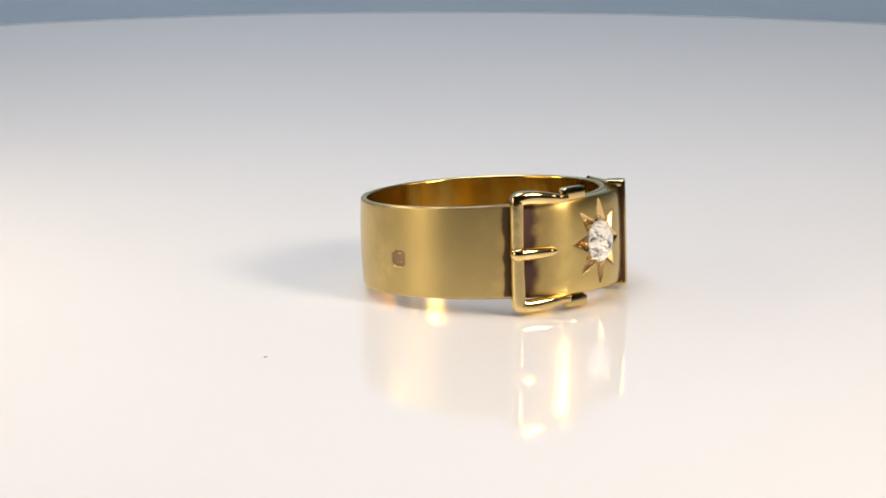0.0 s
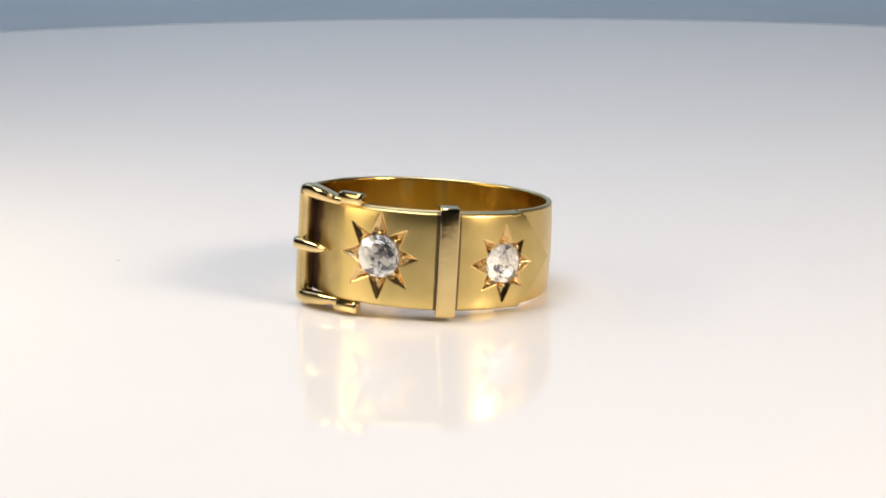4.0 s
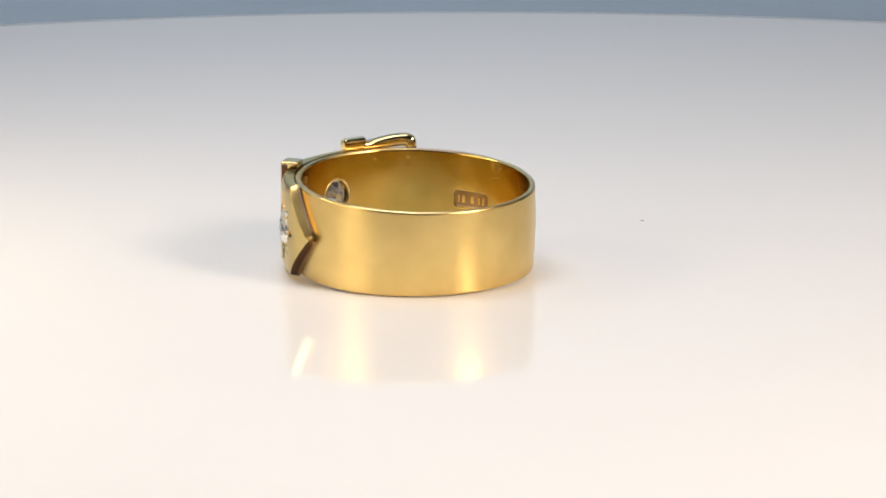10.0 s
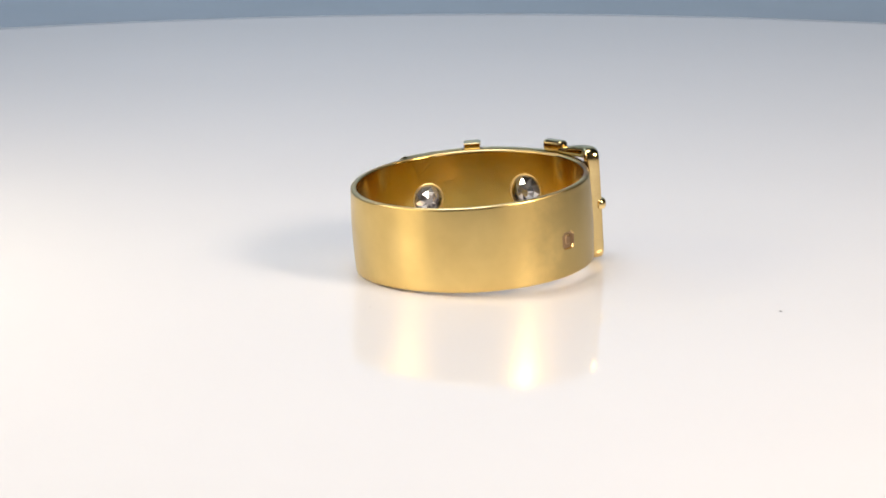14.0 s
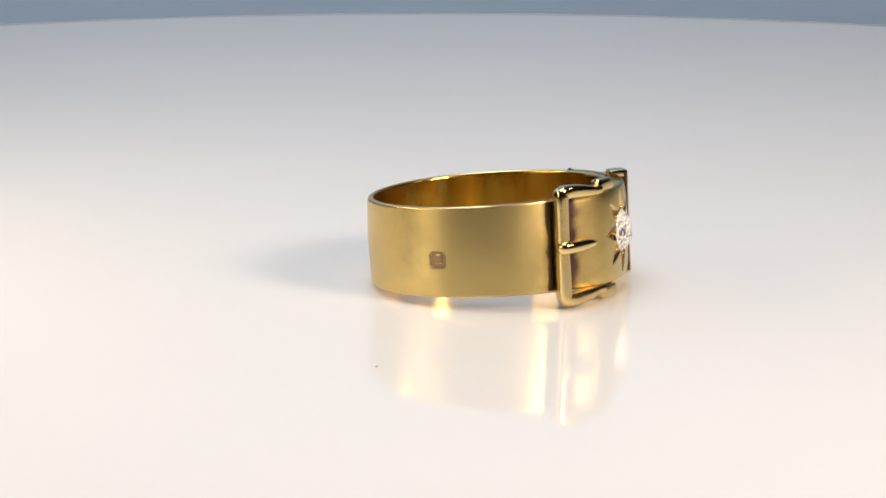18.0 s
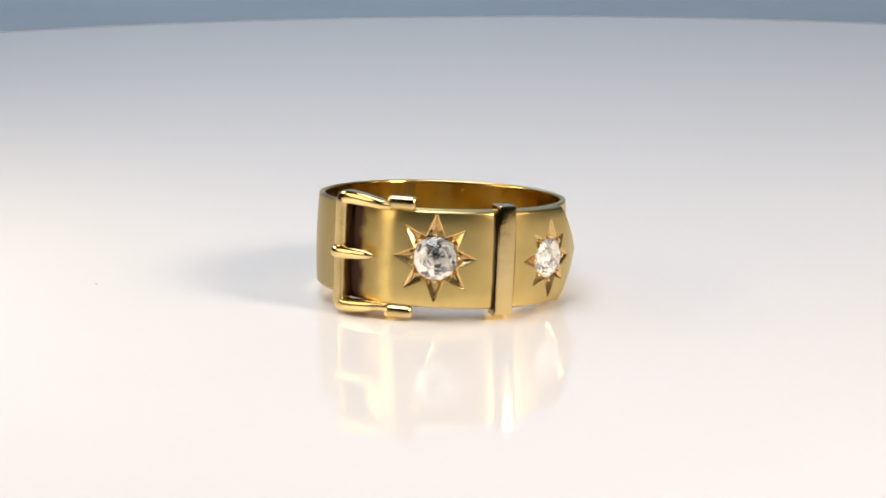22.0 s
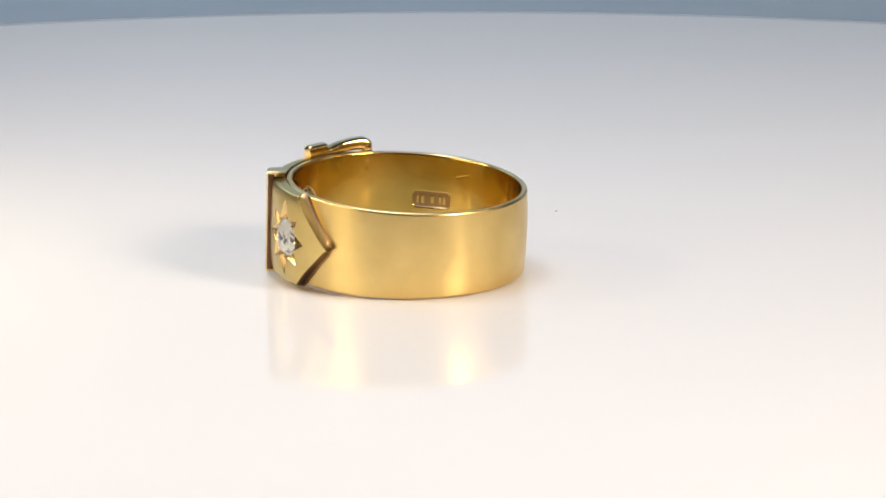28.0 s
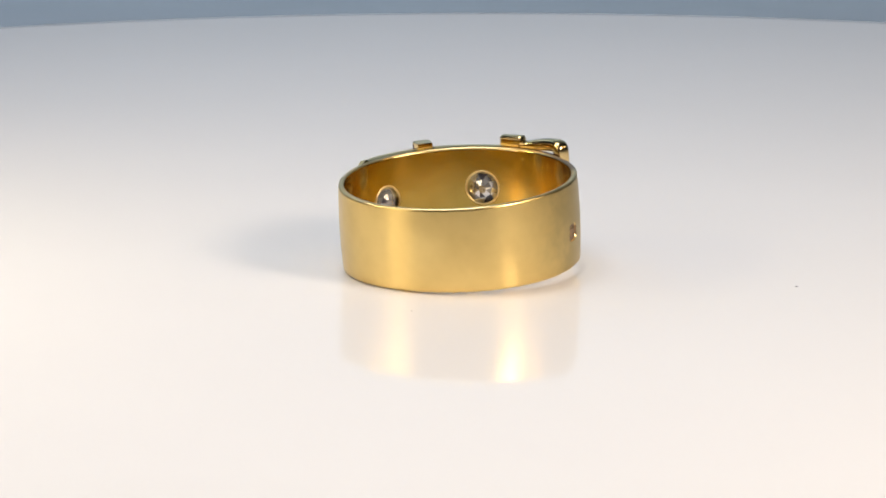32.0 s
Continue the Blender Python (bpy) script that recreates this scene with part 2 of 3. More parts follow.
def turntable():
    root = tagged(new("turntable"), "round white glossy acrylic turntable, slowly turning", "turntable")
    root.location = (0, 0, TABLE_Z)
    up = -TABLE_Z
    prof = [(0.0, up)] + [(r, up) for r in (0.02, 0.05, 0.08, 0.10, 0.12, 0.14, 0.15, 0.157)]
    prof += [(DISC_R - 0.0015 + 0.0015 * math.sin(b), up - 0.0015 + 0.0015 * math.cos(b)) for b in (0.0, 0.5, 1.0, 1.57)]
    prof += [(DISC_R, up - 0.0045), (DISC_R - 0.001, up - 0.0055), (0.06, up - 0.0055), (0.0, up - 0.0055)]
    part("platter", lathe_bm(prof, 192, disc_warp), ACRYLIC, root, "white glossy acrylic disc")
    part("base", lathe_bm([(0.0, 0.0), (0.075, 0.0), (0.077, 0.002), (0.075, up - 0.0065), (0.07, up - 0.0055), (0.0, up - 0.0055)], 64), GREY_PLASTIC, root, "grey plastic drive base")
    return root


TURNTABLE = turntable()

# ---- the ring ----
# in the ring's own space z is its axis; places are (azimuth in degrees, radius, height) in millimetres
R_OUT, R_IN = 10.0, 9.4
BAND_DOME = 0.12  # how far the outer face falls away towards its edges
STARS = ((-33.7, 0.20, 1.71, 3.42, 3.38), (19.8, -0.1, 1.60, 3.08, 2.75))  # azimuth, height, stone, long ray, short ray
STONE_SET = {-33.7: (0.06, 1.35), 19.8: (0.25, 1.0)}  # how deep the stone sits, how high its crown is


def at(az, r, h):
    a = radians(az)
    return (r * math.cos(a) * MM, r * math.sin(a) * MM, h * MM)


def band_half(az):
    return 3.57 + 0.19 * math.cos(radians(az + 20))


def lift(az, h):
    """The band's upper edge stands a little high, and its lower edge hangs lower at the plain back of the ring."""
    if h > 0:
        return h + (0.08 + 0.04 * math.cos(radians(az + 20))) * step01((h - 2.0) / 1.6)
    return h - 0.21 * max(0.0, math.cos(radians(az + 172))) ** 2 * step01((-h - 2.0) / 1.4)


def step01(x):
    x = min(1.0, max(0.0, x))
    return x * x * (3 - 2 * x)


def stamp(s, h, w, tall, cut, soft=0.07):
    """How deep inside a cut-cornered mark of that size the place (s, h) lies, 0 to 1."""
    d = min(w / 2 - abs(s), tall / 2 - abs(h), (w / 2 + tall / 2 - cut - abs(s) - abs(h)) * 0.707)
    return step01(d / soft)


# inner marks: azimuth, height, width, tall, cut corner
INNER_MARKS = ((-109.8, -0.35, 3.3, 1.45, 0.25), (-157.5, -0.25, 1.75, 1.55, 0.45), (-173.7, -0.2, 1.9, 1.5, 0.45), (171.6, -0.2, 1.8, 1.5, 0.5))
GLYPHS = ((-1.15, 0.3), (-0.72, 0.3), (-0.05, 0.35), (0.75, 0.35), (1.2, 0.25))


def wrap(d):
    return (d + 180) % 360 - 180


def mark_shift(az, h):
    """Outward shift of the band's inner face at the stamped marks."""
    out = 0.0
    for a, hc, w, tall, cut in INNER_MARKS:
        s = wrap(az - a) * radians(1) * R_IN
        if abs(s) < w:
            k = stamp(s, h - hc, w, tall, cut)
            if k > 0:
                v = h - hc
                if w > 3:
                    up = max(stamp(s - g, v, b, 0.8, 0.02, 0.08) for g, b in GLYPHS)
                else:
                    up = max(stamp(s, v, 0.5, 0.85, 0.15, 0.1), stamp(s, v + 0.12, 0.95, 0.3, 0.05, 0.1))
                out = max(out, 0.10 * k * (1 - 0.3 * up))
    return out


# old scratches: from (azimuth, height) to (azimuth, height), half width, depth
INNER_NICKS = ((-123.0, 1.82, -130.3, 2.14, 0.09, 0.012), (24.5, 2.16, 16.3, 3.16, 0.09, 0.010), (138.6, 2.1, 138.4, 2.6, 0.12, 0.03),
               (-57.4, 2.45, -57.6, 2.9, 0.12, 0.03), (-75.2, 2.4, -75.4, 2.9, 0.12, 0.03))
OUTER_NICKS = ((-147.3, 0.62, -147.2, 0.70, 0.11, 0.018), (-152.5, 2.7, -152.3, 2.8, 0.11, 0.018), (-168.7, 2.16, -168.5, 2.2, 0.10, 0.02), (-110.5, 2.45, -110.2, 2.55, 0.10, 0.02))
STRAP_NICKS = ((-56.8, -1.21, -46.0, -1.75, 0.08, 0.003), (-46.0, -1.75, -37.0, -2.55, 0.08, 0.003), (-46.5, -1.85, -44.0, -1.9, 0.10, 0.02))


def nick(az, h, nicks, radius):
    """How deep the nearest scratch is cut at (az, h)."""
    out = 0.0
    for a0, h0, a1, h1, half, depth in nicks:
        k = radians(1) * radius
        px, py, vx, vy = wrap(az - a0) * k, h - h0, wrap(a1 - a0) * k, h1 - h0
        if abs(px) > 3 or abs(py) > 2:
            continue
        t = min(1.0, max(0.0, (px * vx + py * vy) / (vx * vx + vy * vy + 1e-9)))
        out = max(out, depth * step01(1 - math.hypot(px - t * vx, py - t * vy) / half))
    return out


def inner_shift(az, h):
    """Outward shift of the band's inner face: stamped marks and the open backs of the stones."""
    out = max(mark_shift(az, h), nick(az, h, INNER_NICKS, R_IN))
    for a, hc, stone, long, short in STARS:
        s = wrap(az - a) * radians(1) * R_IN
        d = math.hypot(s, h - hc - 0.1)
        edge = stone - 0.29
        if d < edge + 0.1:
            out = max(out, 0.7 * step01((edge + 0.08 - d) / 0.12))
    return out


def outer_shift(az, h):
    """Inward shift of the band's outer face: one square mark."""
    s = wrap(az + 133.3) * radians(1) * R_OUT
    v = h + 0.6
    if abs(s) > 1.2 or abs(v) > 1.2:
        return nick(az, h, OUTER_NICKS, R_OUT)
    k = stamp(s, v, 1.5, 1.42, 0.28, 0.06)
    raised = stamp(s - 0.06, v - 0.04, 0.72, 0.78, 0.16, 0.08)
    return 0.13 * k * (1 - 0.45 * raised)


def azimuths(fine, fine_step, coarse_step):
    out, a = [], -180.0
    while a < 180.0 - 1e-6:
        out.append(a)
        near = any(lo - coarse_step <= wrap(a - m) + m <= hi for lo, hi, m in ((lo, hi, (lo + hi) / 2) for lo, hi in fine))
        a += fine_step if near else coarse_step
    return out


def grid_mesh(name, rows, closed, skip=None):
    """A mesh from rows of points; closed joins the last row to the first."""
    n = len(rows[0])
    verts = [p for row in rows for p in row]
    faces = []
    for i in range(len(rows) if closed else len(rows) - 1):
        j = (i + 1) % len(rows)
        for k in range(n):
            m = (k + 1) % n
            if skip and skip(i, k):
                continue
            faces.append((i * n + k, j * n + k, j * n + m, i * n + m))
    me = bpy.data.meshes.new(name)
    me.from_pydata(verts, [], faces)
    bm = bmesh.new()
    bm.from_mesh(me)
    bpy.data.meshes.remove(me)
    return bm


def band_bm():
    fine = [(-142, -125), (-122, -98), (-165, -150), (-181, -166), (162, 181), (-46, -21), (9, 31), (136, 141), (-60, -55), (-78, -73), (-124, -122), (-131, -124), (-154, -146), (-170, -167)]
    azs = azimuths(fine, 0.3, 1.0)
    nh, soft = 116, 0.19
    outer_v = [-1 + 2 * i / nh for i in range(nh + 1)]
    rows, info = [], []
    for az in azs:
        hw = band_half(az)
        flat = hw - soft
        row, tag = [], []
        wob = 0.05 * noise.noise((2.2 * math.cos(radians(az)), 2.2 * math.sin(radians(az)), 0.4))
        for v in outer_v:
            h = v * flat
            row.append(at(az, R_OUT + wob - BAND_DOME * v * v - outer_shift(az, h), lift(az, h)))
            tag.append((h, 1))
        for b in (0.52, 1.05):
            row.append(at(az, R_OUT + wob - BAND_DOME - soft + soft * math.cos(b), lift(az, flat + soft * math.sin(b))))
            tag.append((9, 0))
        for b in (0.0, 0.52, 1.05):
            row.append(at(az, R_IN + soft - soft * math.sin(b), lift(az, flat + soft * math.cos(b))))
            tag.append((9, 0))
        for v in reversed(outer_v):
            h = v * flat
            row.append(at(az, R_IN + inner_shift(az, h), lift(az, h)))
            tag.append((h, 1))
        for b in (0.52, 1.05, 1.57):
            row.append(at(az, R_IN + soft - soft * math.cos(b), lift(az, -flat - soft * math.sin(b))))
            tag.append((9, 0))
        for b in (1.05, 0.52):
            row.append(at(az, R_OUT + wob - BAND_DOME - soft + soft * math.cos(b), lift(az, -flat - soft * math.sin(b))))
            tag.append((9, 0))
        rows.append(row)
        info.append(tag)

    def skip(i, k):
        h, face = info[i][k]
        if not face:
            return False
        for a, hc, stone, long, short in STARS:
            s = wrap(azs[i] - a) * radians(1) * R_IN
            if math.hypot(s, h - hc - 0.1) < stone - 0.44:
                return True
        return False

    bm = grid_mesh("band", rows, True, skip)
    bm.normal_update()
    for f in bm.faces:
        c = f.calc_center_median() / MM
        r = c.xy.length
        if r < 9.6:
            f.material_index = 3
            if r > R_IN + 0.02 and mark_shift(math.degrees(math.atan2(c.y, c.x)), c.z) > 0.082:
                f.material_index = 5
        if abs(f.normal.z) > 0.5 or max(c.z - 0.1, -c.z - 0.21 * max(0.0, math.cos(math.atan2(c.y, c.x) + radians(172))) ** 2) > band_half(math.degrees(math.atan2(c.y, c.x))) - 0.13:
            f.material_index = 4
        elif 9.75 < r and abs(wrap(math.degrees(math.atan2(c.y, c.x)) + 133.3)) < 7 and outer_shift(math.degrees(math.atan2(c.y, c.x)), c.z) > 0.02:
            f.material_index = 2
        # band near the buckle takes the gold with painted gap shade
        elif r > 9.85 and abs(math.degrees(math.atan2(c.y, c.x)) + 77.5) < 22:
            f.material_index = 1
    bmesh.ops.recalc_face_normals(bm, faces=bm.faces[:])
    return bm


STRAP_A, STRAP_B, SHOULDER, TIP = -75.5, 47.9, 29.0, 47.9


def strap_half(az):
    hw = band_half(az) - 0.02
    if az > SHOULDER:
        hw *= 1 - (az - SHOULDER) / (TIP - SHOULDER)
    return max(hw, 0.05)


def strap_r(az):
    r = 10.28 + 0.67 * step01((az + 72) / 22)
    r += 0.20 * step01(1.15 - abs(az + 5) / 30)
    return r - 0.10 * step01((az - 30) / 18)


def strap_fall(v):
    """How far the strap's face falls away at v, from -1 to 1 across it: nearly flat, with rounded shoulders."""
    return 0.11 * v * v + 0.15 * v ** 8


def star_depth(s, v, stone, long, short):
    """Depth of the cut rays of a star at (s, v) from its middle."""
    rho, ang = math.hypot(s, v), math.atan2(v, s)
    if rho < stone - 0.1 or rho > long:
        return 0.0
    k = round(ang / (math.pi / 4))
    length = (long if k % 2 == 0 else short) * (1 + 0.07 * math.sin(5.1 * k + 3 * stone))
    off = ang - k * math.pi / 4
    along, across = rho * math.cos(off), abs(rho * math.sin(off))
    u = (along - stone + 0.25) / (length - stone + 0.25)
    if not 0 <= u < 1:
        return 0.0
    half = (0.84 if k % 2 == 0 else 0.74) * (1 - u)
    if across >= half:
        return 0.0
    return min(0.34, (half - across) * 0.95) * (1 - 0.25 * u)


def strap_bm():
    step = 0.22
    azs = [STRAP_A + i * step for i in range(int((STRAP_B - STRAP_A) / step) + 1)] + [STRAP_B]
    nv = 176
    rows, info = [], []
    for az in azs:
        hw, r = strap_half(az), strap_r(az)
        hw_full = band_half(az)
        soft = 0.30 - 0.17 * step01((az - SHOULDER + 3) / 4)
        s0 = min(soft, hw * 0.5)
        flat = hw - s0
        fall = strap_fall(flat / hw_full)
        row, tag = [], []
        for i in range(nv + 1):
            h = (-1 + 2 * i / nv) * flat
            d, gone = nick(az, h, STRAP_NICKS, 10.9), False
            for a, hc, stone, long, short in STARS:
                s, v = (az - a) * radians(1) * 10.9, h - hc
                if abs(s) < 4 and abs(v) < 4:
                    d = max(d, star_depth(s, v, stone, long, short))
                    rho = math.hypot(s, v)
                    d = max(d, 0.75 * step01((stone + 0.04 - rho) / 0.12))
                    gone = gone or rho < stone - 0.25
            row.append(at(az, r - d - strap_fall(h / hw_full), lift(az, h)))
            tag.append(gone)
        for b in (0.2, 0.45, 0.7, 0.95, 1.2, 1.4, 1.57):
            row.append(at(az, r - fall - s0 + s0 * math.cos(b), lift(az, flat + s0 * math.sin(b))))
            tag.append(False)
        slant = 0.26 * step01((az - SHOULDER + 2) / 4) * step01((TIP - az) / 2)
        low, edge = R_OUT + 0.004, r - fall - s0
        for k, lean in ((0.30, 0.8), (0.0, 1.35)):
            row.append(at(az, low + (edge - low) * k, lift(az, flat + s0 + slant * lean)))
            tag.append(True)
        for k, lean in ((0.0, 1.35), (0.30, 0.8)):
            row.append(at(az, low + (edge - low) * k, lift(az, -flat - s0 - slant * lean)))
            tag.append(True)
        for b in (1.57, 1.4, 1.2, 0.95, 0.7, 0.45, 0.2):
            row.append(at(az, r - fall - s0 + s0 * math.cos(b), -flat - s0 * math.sin(b)))
            tag.append(False)
        rows.append(row)
        info.append(tag)
    bm = grid_mesh("strap", rows, False, lambda i, k: k == nv + 9 or info[i][k] and k < nv + 1)
    bm.verts.ensure_lookup_table()
    bm.faces.new(bm.verts[:len(rows[0])])
    bm.normal_update()
    for f in bm.faces:
        c = f.calc_center_median() / MM
        az, r = math.degrees(math.atan2(c.y, c.x)), c.xy.length
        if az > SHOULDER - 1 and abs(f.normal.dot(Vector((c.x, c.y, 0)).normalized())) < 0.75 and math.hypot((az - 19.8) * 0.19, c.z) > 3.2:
            # lower wall takes the brown gold: its shade is put into the colour
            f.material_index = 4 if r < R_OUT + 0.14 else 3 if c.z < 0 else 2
        for a, hc, stone, long, short in STARS:
            s, v = (az - a) * radians(1) * 10.9, c.z - hc
            if math.hypot(s, v) < long and r < strap_r(az) - strap_fall(c.z / band_half(az)) - 0.012 and r > 10.1:
                f.material_index = 1
    bmesh.ops.recalc_face_normals(bm, faces=bm.faces[:])
    return bm


def sweep_bm(stations, per=6, sides=14, power=3.0):
    """A rounded bar through stations (azimuth, radius, height, half depth, half width), smoothly joined."""
    pts = [np.array(s, float) for s in stations]
    pts = [2 * pts[0] - pts[1]] + pts + [2 * pts[-1] - pts[-2]]
    line = []
    for i in range(1, len(pts) - 2):
        p0, p1, p2, p3 = pts[i - 1:i + 3]
        for k in range(per):
            t = k / per
            line.append(0.5 * (2 * p1 + (p2 - p0) * t + (2 * p0 - 5 * p1 + 4 * p2 - p3) * t * t + (3 * p1 - p0 - 3 * p2 + p3) * t ** 3))
    line.append(pts[-2])
    pos = [Vector(at(*p[:3])) for p in line]
    bm = bmesh.new()
    rings = []
    for i, p in enumerate(line):
        tan = (pos[min(i + 1, len(pos) - 1)] - pos[max(i - 1, 0)]).normalized()
        rad = Vector(at(p[0], 1, 0)).normalized()
        side = tan.cross(rad).normalized()
        rad = side.cross(tan).normalized()
        for shrink in ((0.72, 1.0) if i == 0 else (1.0, 0.72) if i == len(line) - 1 else (1.0,)):
            push = 0.0
            if i == 0 and shrink < 1:
                push = -0.10 * MM
            if i == len(line) - 1 and shrink < 1:
                push = 0.10 * MM
            ring = []
            for j in range(sides):
                a = 2 * math.pi * (j + 0.5) / sides
                c, s = math.cos(a), math.sin(a)
                c, s = math.copysign(abs(c) ** (2 / power), c), math.copysign(abs(s) ** (2 / power), s)
                ring.append(bm.verts.new(pos[i] + tan * push + (rad * c * p[3] + side * s * p[4]) * MM * shrink))
            rings.append(ring)
    for p, q in zip(rings, rings[1:]):
        for j in range(sides):
            bm.faces.new((p[j], p[(j + 1) % sides], q[(j + 1) % sides], q[j]))
    bm.faces.new(rings[0])
    bm.faces.new(rings[-1])
    bmesh.ops.recalc_face_normals(bm, faces=bm.faces[:])
    return bm


def block_into(bm, az0, az1, r0, r1, h0, h1, bevel=0.08):
    """Adds a bevelled block, bent round the ring's axis, to bm."""
    mid = radians((az0 + az1) / 2)
    arc = radians(az1 - az0) * (r0 + r1) / 2
    b = box_bm((arc, r1 - r0, h1 - h0), bevel, (0, (r0 + r1) / 2, (h0 + h1) / 2), 3)
    offset = {}
    for v in b.verts:
        a = mid + v.co.x / ((r0 + r1) / 2)
        offset[v] = bm.verts.new((v.co.y * math.cos(a) * MM, v.co.y * math.sin(a) * MM, v.co.z * MM))
    for f in b.faces:
        bm.faces.new([offset[v] for v in f.verts])
    b.free()


def buckle_bm():
    top = [(-53.0, 10.48, 4.02, 0.50, 0.36), (-57.0, 10.48, 4.02, 0.50, 0.36),
           (-61.0, 10.52, 4.11, 0.52, 0.44), (-67.0, 10.58, 4.23, 0.54, 0.52), (-72.5, 10.66, 4.30, 0.56, 0.54), (-75.6, 10.68, 4.22, 0.60, 0.56)]
    bar = [(-76.7, 10.68, 3.95, 0.62, 0.53), (-76.9, 10.69, 2.4, 0.62, 0.52), (-77.0, 10.70, 0.0, 0.61, 0.51), (-76.9, 10.69, -2.4, 0.62, 0.52), (-76.7, 10.68, -3.90, 0.62, 0.53)]
    low = [(a, r, -h + 0.10, d, w) for a, r, h, d, w in reversed(top)]
    bm = sweep_bm(top + bar + low, 6, 16, 3.6)
    return bm


def lug_bm(low, high):
    """The thick end of a buckle arm, soldered to the band's edge."""
    bm = bmesh.new()
    block_into(bm, -55.0, -42.6, 9.98, 10.92, low, high, 0.36)
    bmesh.ops.recalc_face_normals(bm, faces=bm.faces[:])
    return bm


def prong_bm():
    return sweep_bm([(-79.0, 10.95, 0.0, 0.24, 0.40), (-78.7, 11.22, 0.0, 0.28, 0.44), (-77.2, 11.44, 0.0, 0.30, 0.47), (-73.0, 11.34, 0.0, 0.32, 0.47),
                     (-67.0, 11.14, 0.0, 0.30, 0.44), (-62.5, 11.05, 0.0, 0.26, 0.34), (-60.2, 11.03, 0.0, 0.18, 0.16)], 6, 14, 2.3)


def keeper_bm():
    """A flat bent strip: its face over the strap, its two ends turned in along the strap's edges."""
    bm = bmesh.new()
    block_into(bm, -9.2, -1.5, 10.72, 11.52, -4.20, 4.38, 0.25)
    block_into(bm, -9.25, -1.55, 10.02, 11.20, 3.80, 4.36, 0.06)
    block_into(bm, -9.25, -1.55, 10.02, 11.20, -4.18, -3.74, 0.06)
    bmesh.ops.recalc_face_normals(bm, faces=bm.faces[:])
    return bm


def stone_rings(bm, radius, rows, rng, jitter):
    out = []
    for n, r, z, turn in rows:
        ring = []
        for i in range(n):
            a = 2 * math.pi * (i + turn) / n
            k = radius * MM * r * (1 - 0.035 * math.cos(4 * a)) * (1 + rng.uniform(-jitter, jitter) * (0.25 if r > 0.99 else 1))
            ring.append(bm.verts.new((k * math.cos(a), k * math.sin(a), radius * MM * (z + rng.uniform(-jitter, jitter) * 0.5))))
        out.append(ring)
    return out


def join_half_turned(bm, p, q):
    """Triangles between two rings of equal count, the second turned by half a step."""
    n = len(p)
    for i in range(n):
        bm.faces.new((p[i], q[i], p[(i + 1) % n]))
        bm.faces.new((q[i], q[(i + 1) % n], p[(i + 1) % n]))


def stone_mesh(radius, seed, tall):
    """An old hand-cut stone: small table, crown of many facets, thin girdle, deep pavilion with painted sparkle tones
    and a small open point.
    """
    rng = random.Random(seed)
    bm = bmesh.new()
    n = 12
    rows = [(n, 0.40, 0.30 * tall, 0.0), (n, 0.63, 0.25 * tall, 0.5), (n, 0.84, 0.14 * tall, 1.0), (n, 1.0, 0.02, 1.5)]
    crown = stone_rings(bm, radius, rows, rng, 0.05)
    bm.faces.new(crown[0])
    for p, q in zip(crown, crown[1:]):
        join_half_turned(bm, p, q)
    rows = [(n, 1.0, -0.03, 1.5), (n, 0.86, -0.22, 2.0), (n, 0.70, -0.40, 2.5), (n, 0.53, -0.57, 3.0), (n, 0.35, -0.72, 3.5), (n, 0.14, -0.88, 4.0)]
    back = stone_rings(bm, radius, rows, rng, 0.12)
    for i in range(n):
        bm.faces.new((crown[3][i], crown[3][(i + 1) % n], back[0][(i + 1) % n], back[0][i]))
    for p, q in zip(back, back[1:]):
        join_half_turned(bm, p, q)
    bm.faces.new(back[-1])
    bmesh.ops.recalc_face_normals(bm, faces=bm.faces[:])
    me = bpy.data.meshes.new("diamond")
    bm.to_mesh(me)
    bm.free()
    me.materials.append(DIAMOND)
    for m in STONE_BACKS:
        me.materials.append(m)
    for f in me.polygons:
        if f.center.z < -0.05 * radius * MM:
            # random facet tones stand in for sparkle
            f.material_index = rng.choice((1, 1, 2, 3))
    return me


def backing_bm(radius, seed):
    """The dull faceted underside of a stone, as seen from inside the band."""
    rng = random.Random(seed)
    bm = bmesh.new()
    rows = [(9, 1.0, -0.50, 0.5), (9, 0.78, -0.74, 1.0), (9, 0.50, -0.94, 1.5), (9, 0.20, -1.04, 2.0)]
    rings = stone_rings(bm, radius, rows, rng, 0.07)
    for p, q in zip(rings, rings[1:]):
        join_half_turned(bm, p, q)
    bm.faces.new(rings[-1])
    bmesh.ops.recalc_face_normals(bm, faces=bm.faces[:])
    return bm


def bezel_bm(az, hc, radius, thick):
    """A thin wire ring round a stone's back, bent to the inside of the band."""
    bm = bmesh.new()
    n, m = 40, 8
    rings = []
    for i in range(n):
        a = 2 * math.pi * i / n
        ring = []
        for j in range(m):
            b = 2 * math.pi * j / m
            rho = radius + thick * math.cos(b)
            ring.append(bm.verts.new(at(az + math.degrees(rho * math.cos(a) / R_IN), R_IN + 0.03 + 0.7 * thick * math.sin(b), hc + rho * math.sin(a))))
        rings.append(ring)
    for i in range(n):
        p, q = rings[i], rings[(i + 1) % n]
        for j in range(m):
            bm.faces.new((p[j], p[(j + 1) % m], q[(j + 1) % m], q[j]))
    bmesh.ops.recalc_face_normals(bm, faces=bm.faces[:])
    return bm


def bead_mesh():
    bm = bmesh.new()
    bmesh.ops.create_icosphere(bm, subdivisions=2, radius=0.17 * MM)
    return finish(bm, "grain_bead", GOLD_BRIGHT, 80)


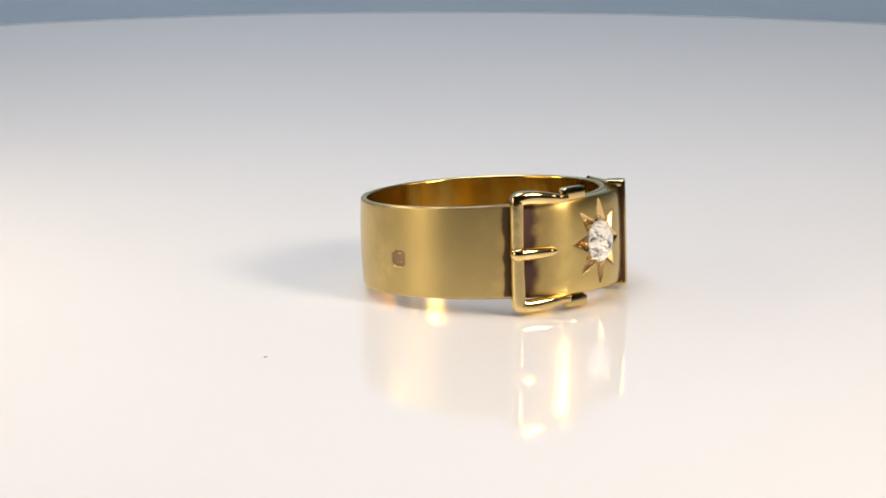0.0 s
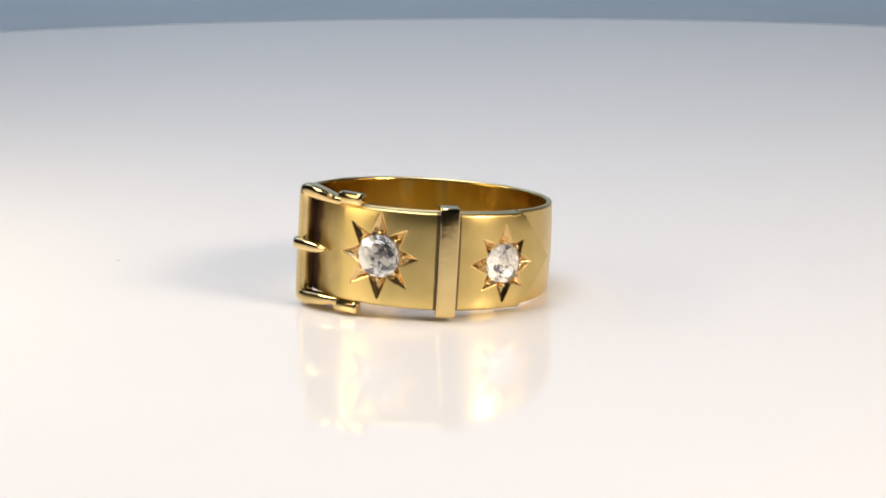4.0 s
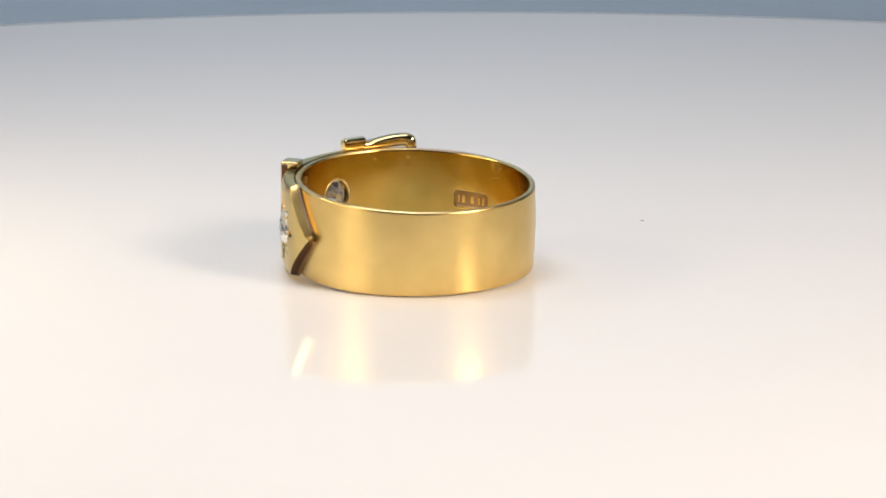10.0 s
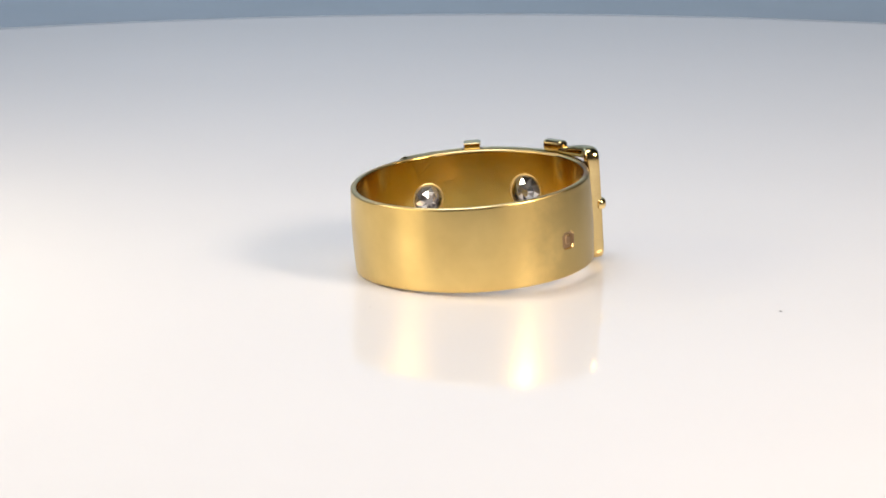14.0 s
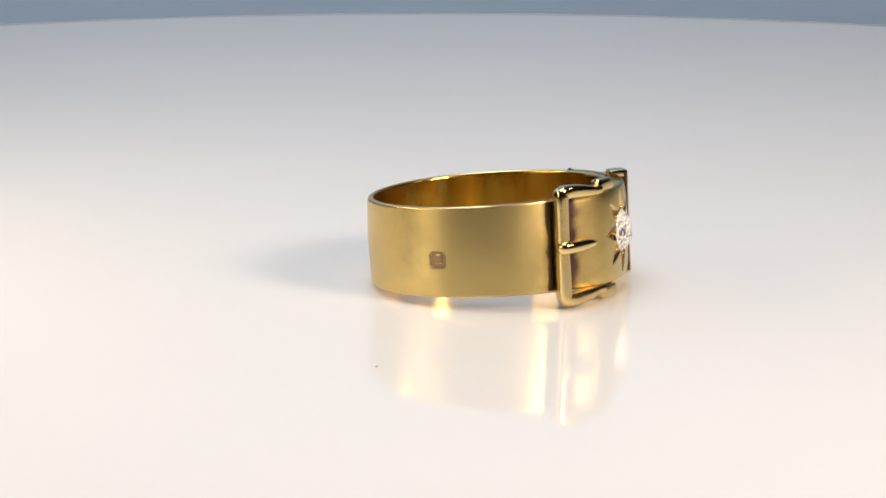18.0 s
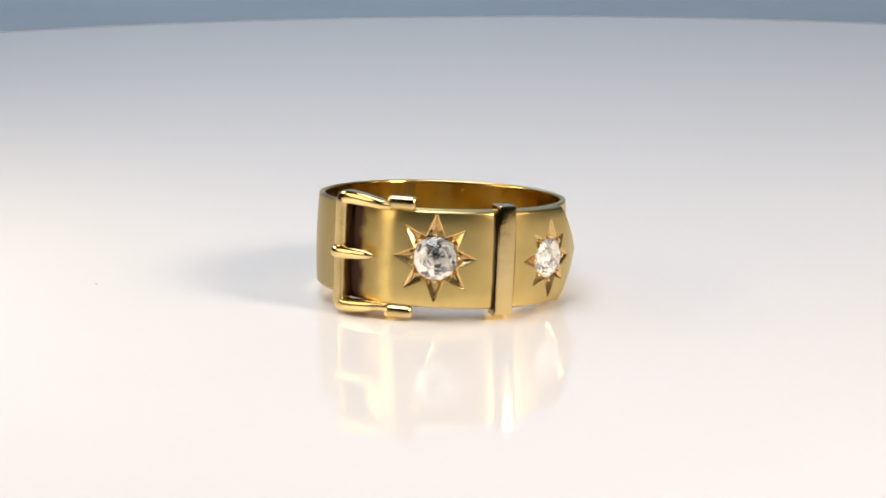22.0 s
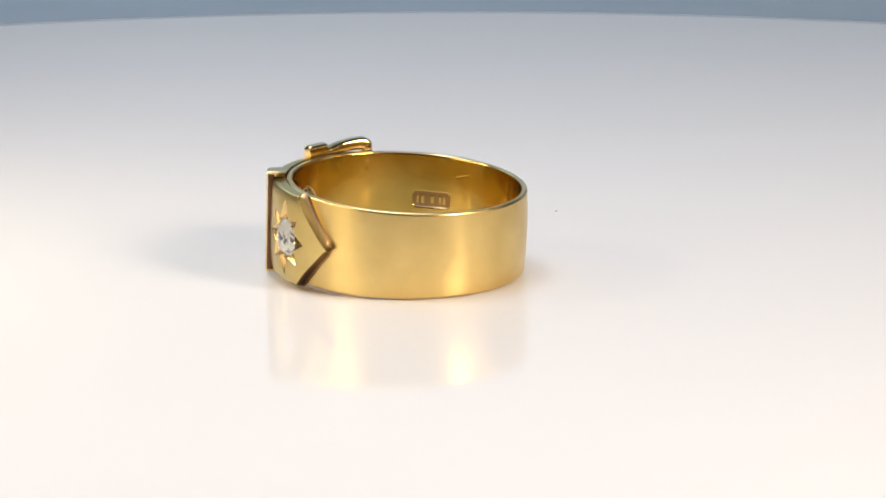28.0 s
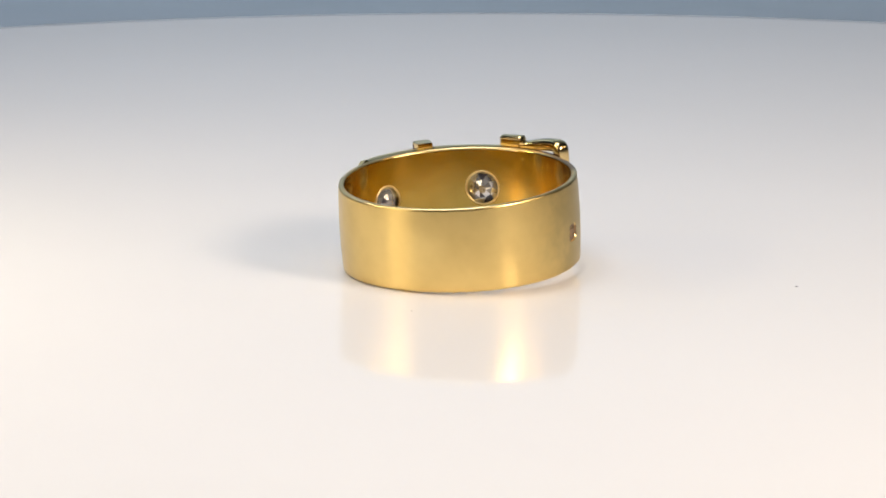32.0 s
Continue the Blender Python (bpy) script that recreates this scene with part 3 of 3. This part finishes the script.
# where the ring lies on the platter before the platter turns
RING_AXES = Matrix(((0.99967, 0.00165, -0.02559), (0.0, 0.99792, 0.06449), (0.02564, -0.06447, 0.99759)))
RING_AT = Matrix.Translation((3.062 * MM, -2.358 * MM, 4.185 * MM)) @ RING_AXES.to_4x4()


def shade_inside(ob):
    """Faces that look in at the band get a darker gold, their shade painted in."""
    ob.data.materials.append(GOLD_INSHADE)
    for f in ob.data.polygons:
        out = Vector((f.center.x, f.center.y, 0)).normalized()
        away = math.degrees(math.atan2(f.center.y, f.center.x)) < -56 and abs(f.center.z) < 3.75 * MM
        if away and f.normal.dot(out) < -0.45:
            f.material_index = 1


def buckle_ring():
    root = tagged(new("ring"), "yellow gold belt-and-buckle ring with two star-set diamonds, lying on the turntable", "ring")
    root.matrix_world = RING_AT
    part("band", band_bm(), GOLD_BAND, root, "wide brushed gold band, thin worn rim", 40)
    for m in (GOLD_GAP, GOLD_MARK, GOLD_INNER, GOLD_RIM, GOLD_STAMP):
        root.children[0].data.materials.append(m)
    strap = part("strap", strap_bm(), GOLD_STRAP, root, "raised gold belt strap with pointed end", 30)
    strap.data.materials.append(GOLD_CUT)
    strap.data.materials.append(GOLD_EDGE)
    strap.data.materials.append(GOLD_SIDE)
    strap.data.materials.append(GOLD_MARK)
    frame_part = part("buckle_frame", buckle_bm(), GOLD_BRIGHT, root, "polished gold buckle frame", 50)
    part("prong", prong_bm(), GOLD_BRIGHT, root, "polished gold buckle tongue", 50)
    keeper = part("keeper_loop", keeper_bm(), GOLD_BRIGHT, root, "polished gold belt loop, brown along its sides")
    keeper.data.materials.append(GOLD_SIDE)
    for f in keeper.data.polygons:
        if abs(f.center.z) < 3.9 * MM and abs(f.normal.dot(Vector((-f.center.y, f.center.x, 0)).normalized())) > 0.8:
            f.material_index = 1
    shade_inside(frame_part)
    part("lug", lug_bm(3.76, 4.80), GOLD_BRIGHT, frame_part)
    part("lug", lug_bm(-4.70, -3.73), GOLD_BRIGHT, frame_part)
    bead = bead_mesh()
    for a, hc, stone, long, short in STARS:
        sunk, tall = STONE_SET[a]
        gem = new("diamond", stone_mesh(stone * 0.99, round(a), tall))
        gem.parent = strap
        tagged(gem, "clear old-cut diamond in a star setting")
        turn = Matrix.Rotation(radians(a), 4, "Z") @ Matrix.Translation(((strap_r(a) - sunk) * MM, 0, hc * MM)) @ Matrix.Rotation(radians(90), 4, "Y")
        gem.matrix_local = turn
        gem.visible_shadow = False
        under = part("stone_back", backing_bm(stone * 0.99, round(a) + 1), STONE_UNDERS[0], strap, "grey faceted back of the diamond", 1)
        pick = random.Random(round(a) + 5)
        for m in STONE_UNDERS[1:]:
            under.data.materials.append(m)
        for f in under.data.polygons:
            # bright and dark facets picked at random as painted glints
            f.material_index = pick.choice((0, 0, 1, 1, 1, 2))
        under.matrix_local = turn
        part("bezel", bezel_bm(a, hc + 0.1, stone - 0.26, 0.09), GOLD_RIM, root, "thin gold bezel round the diamond's back", 60)
        for k in range(8):
            b = k * math.pi / 4
            ob = new("grain_bead", bead)
            ob.parent = strap
            ob.location = at(a + math.degrees((stone + 0.10) * math.cos(b) / 10.9), 10.86, hc + (stone + 0.10) * math.sin(b))
    return root


RING = buckle_ring()


# ---- dust on the platter ----
def dust_bm(seed, long, wide):
    rng = random.Random(seed)
    bm = bmesh.new()
    bmesh.ops.create_icosphere(bm, subdivisions=2, radius=1.0)
    for v in bm.verts:
        k = 1 + rng.uniform(-0.35, 0.35)
        v.co = Vector((v.co.x * long * k, v.co.y * wide * k, (v.co.z * 0.6 + 0.6) * wide * k)) * MM
    return bm


DUST_AT = ((-13.3, -25.3, 0.14, 0.06, 20), (-9.5, 6.6, 0.07, 0.022, 70), (20.0, -3.0, 0.07, 0.022, 10))
DUST = []
for i, (x, y, long, wide, turn) in enumerate(DUST_AT):
    ob = new("dust_speck", finish(dust_bm(i, long, wide), "dust_speck", LINT, 80))
    tagged(ob, "tiny dark lint speck lying on the turntable", "dust", "dust on the turntable")
    DUST.append((ob, Matrix.Translation((x * MM, y * MM, 0.0)) @ Matrix.Rotation(radians(turn), 4, "Z")))

# ---- movement ----
DEGREES_PER_SECOND = 19.03


def motions():
    times = [0.5 * i for i in range(65)]
    for ob, start in [(TURNTABLE, Matrix.Translation((0, 0, TABLE_Z))), (RING, RING_AT)] + DUST:
        walk(ob, [(t, Matrix.Rotation(radians(-DEGREES_PER_SECOND * t), 4, "Z") @ start) for t in times])


motions()
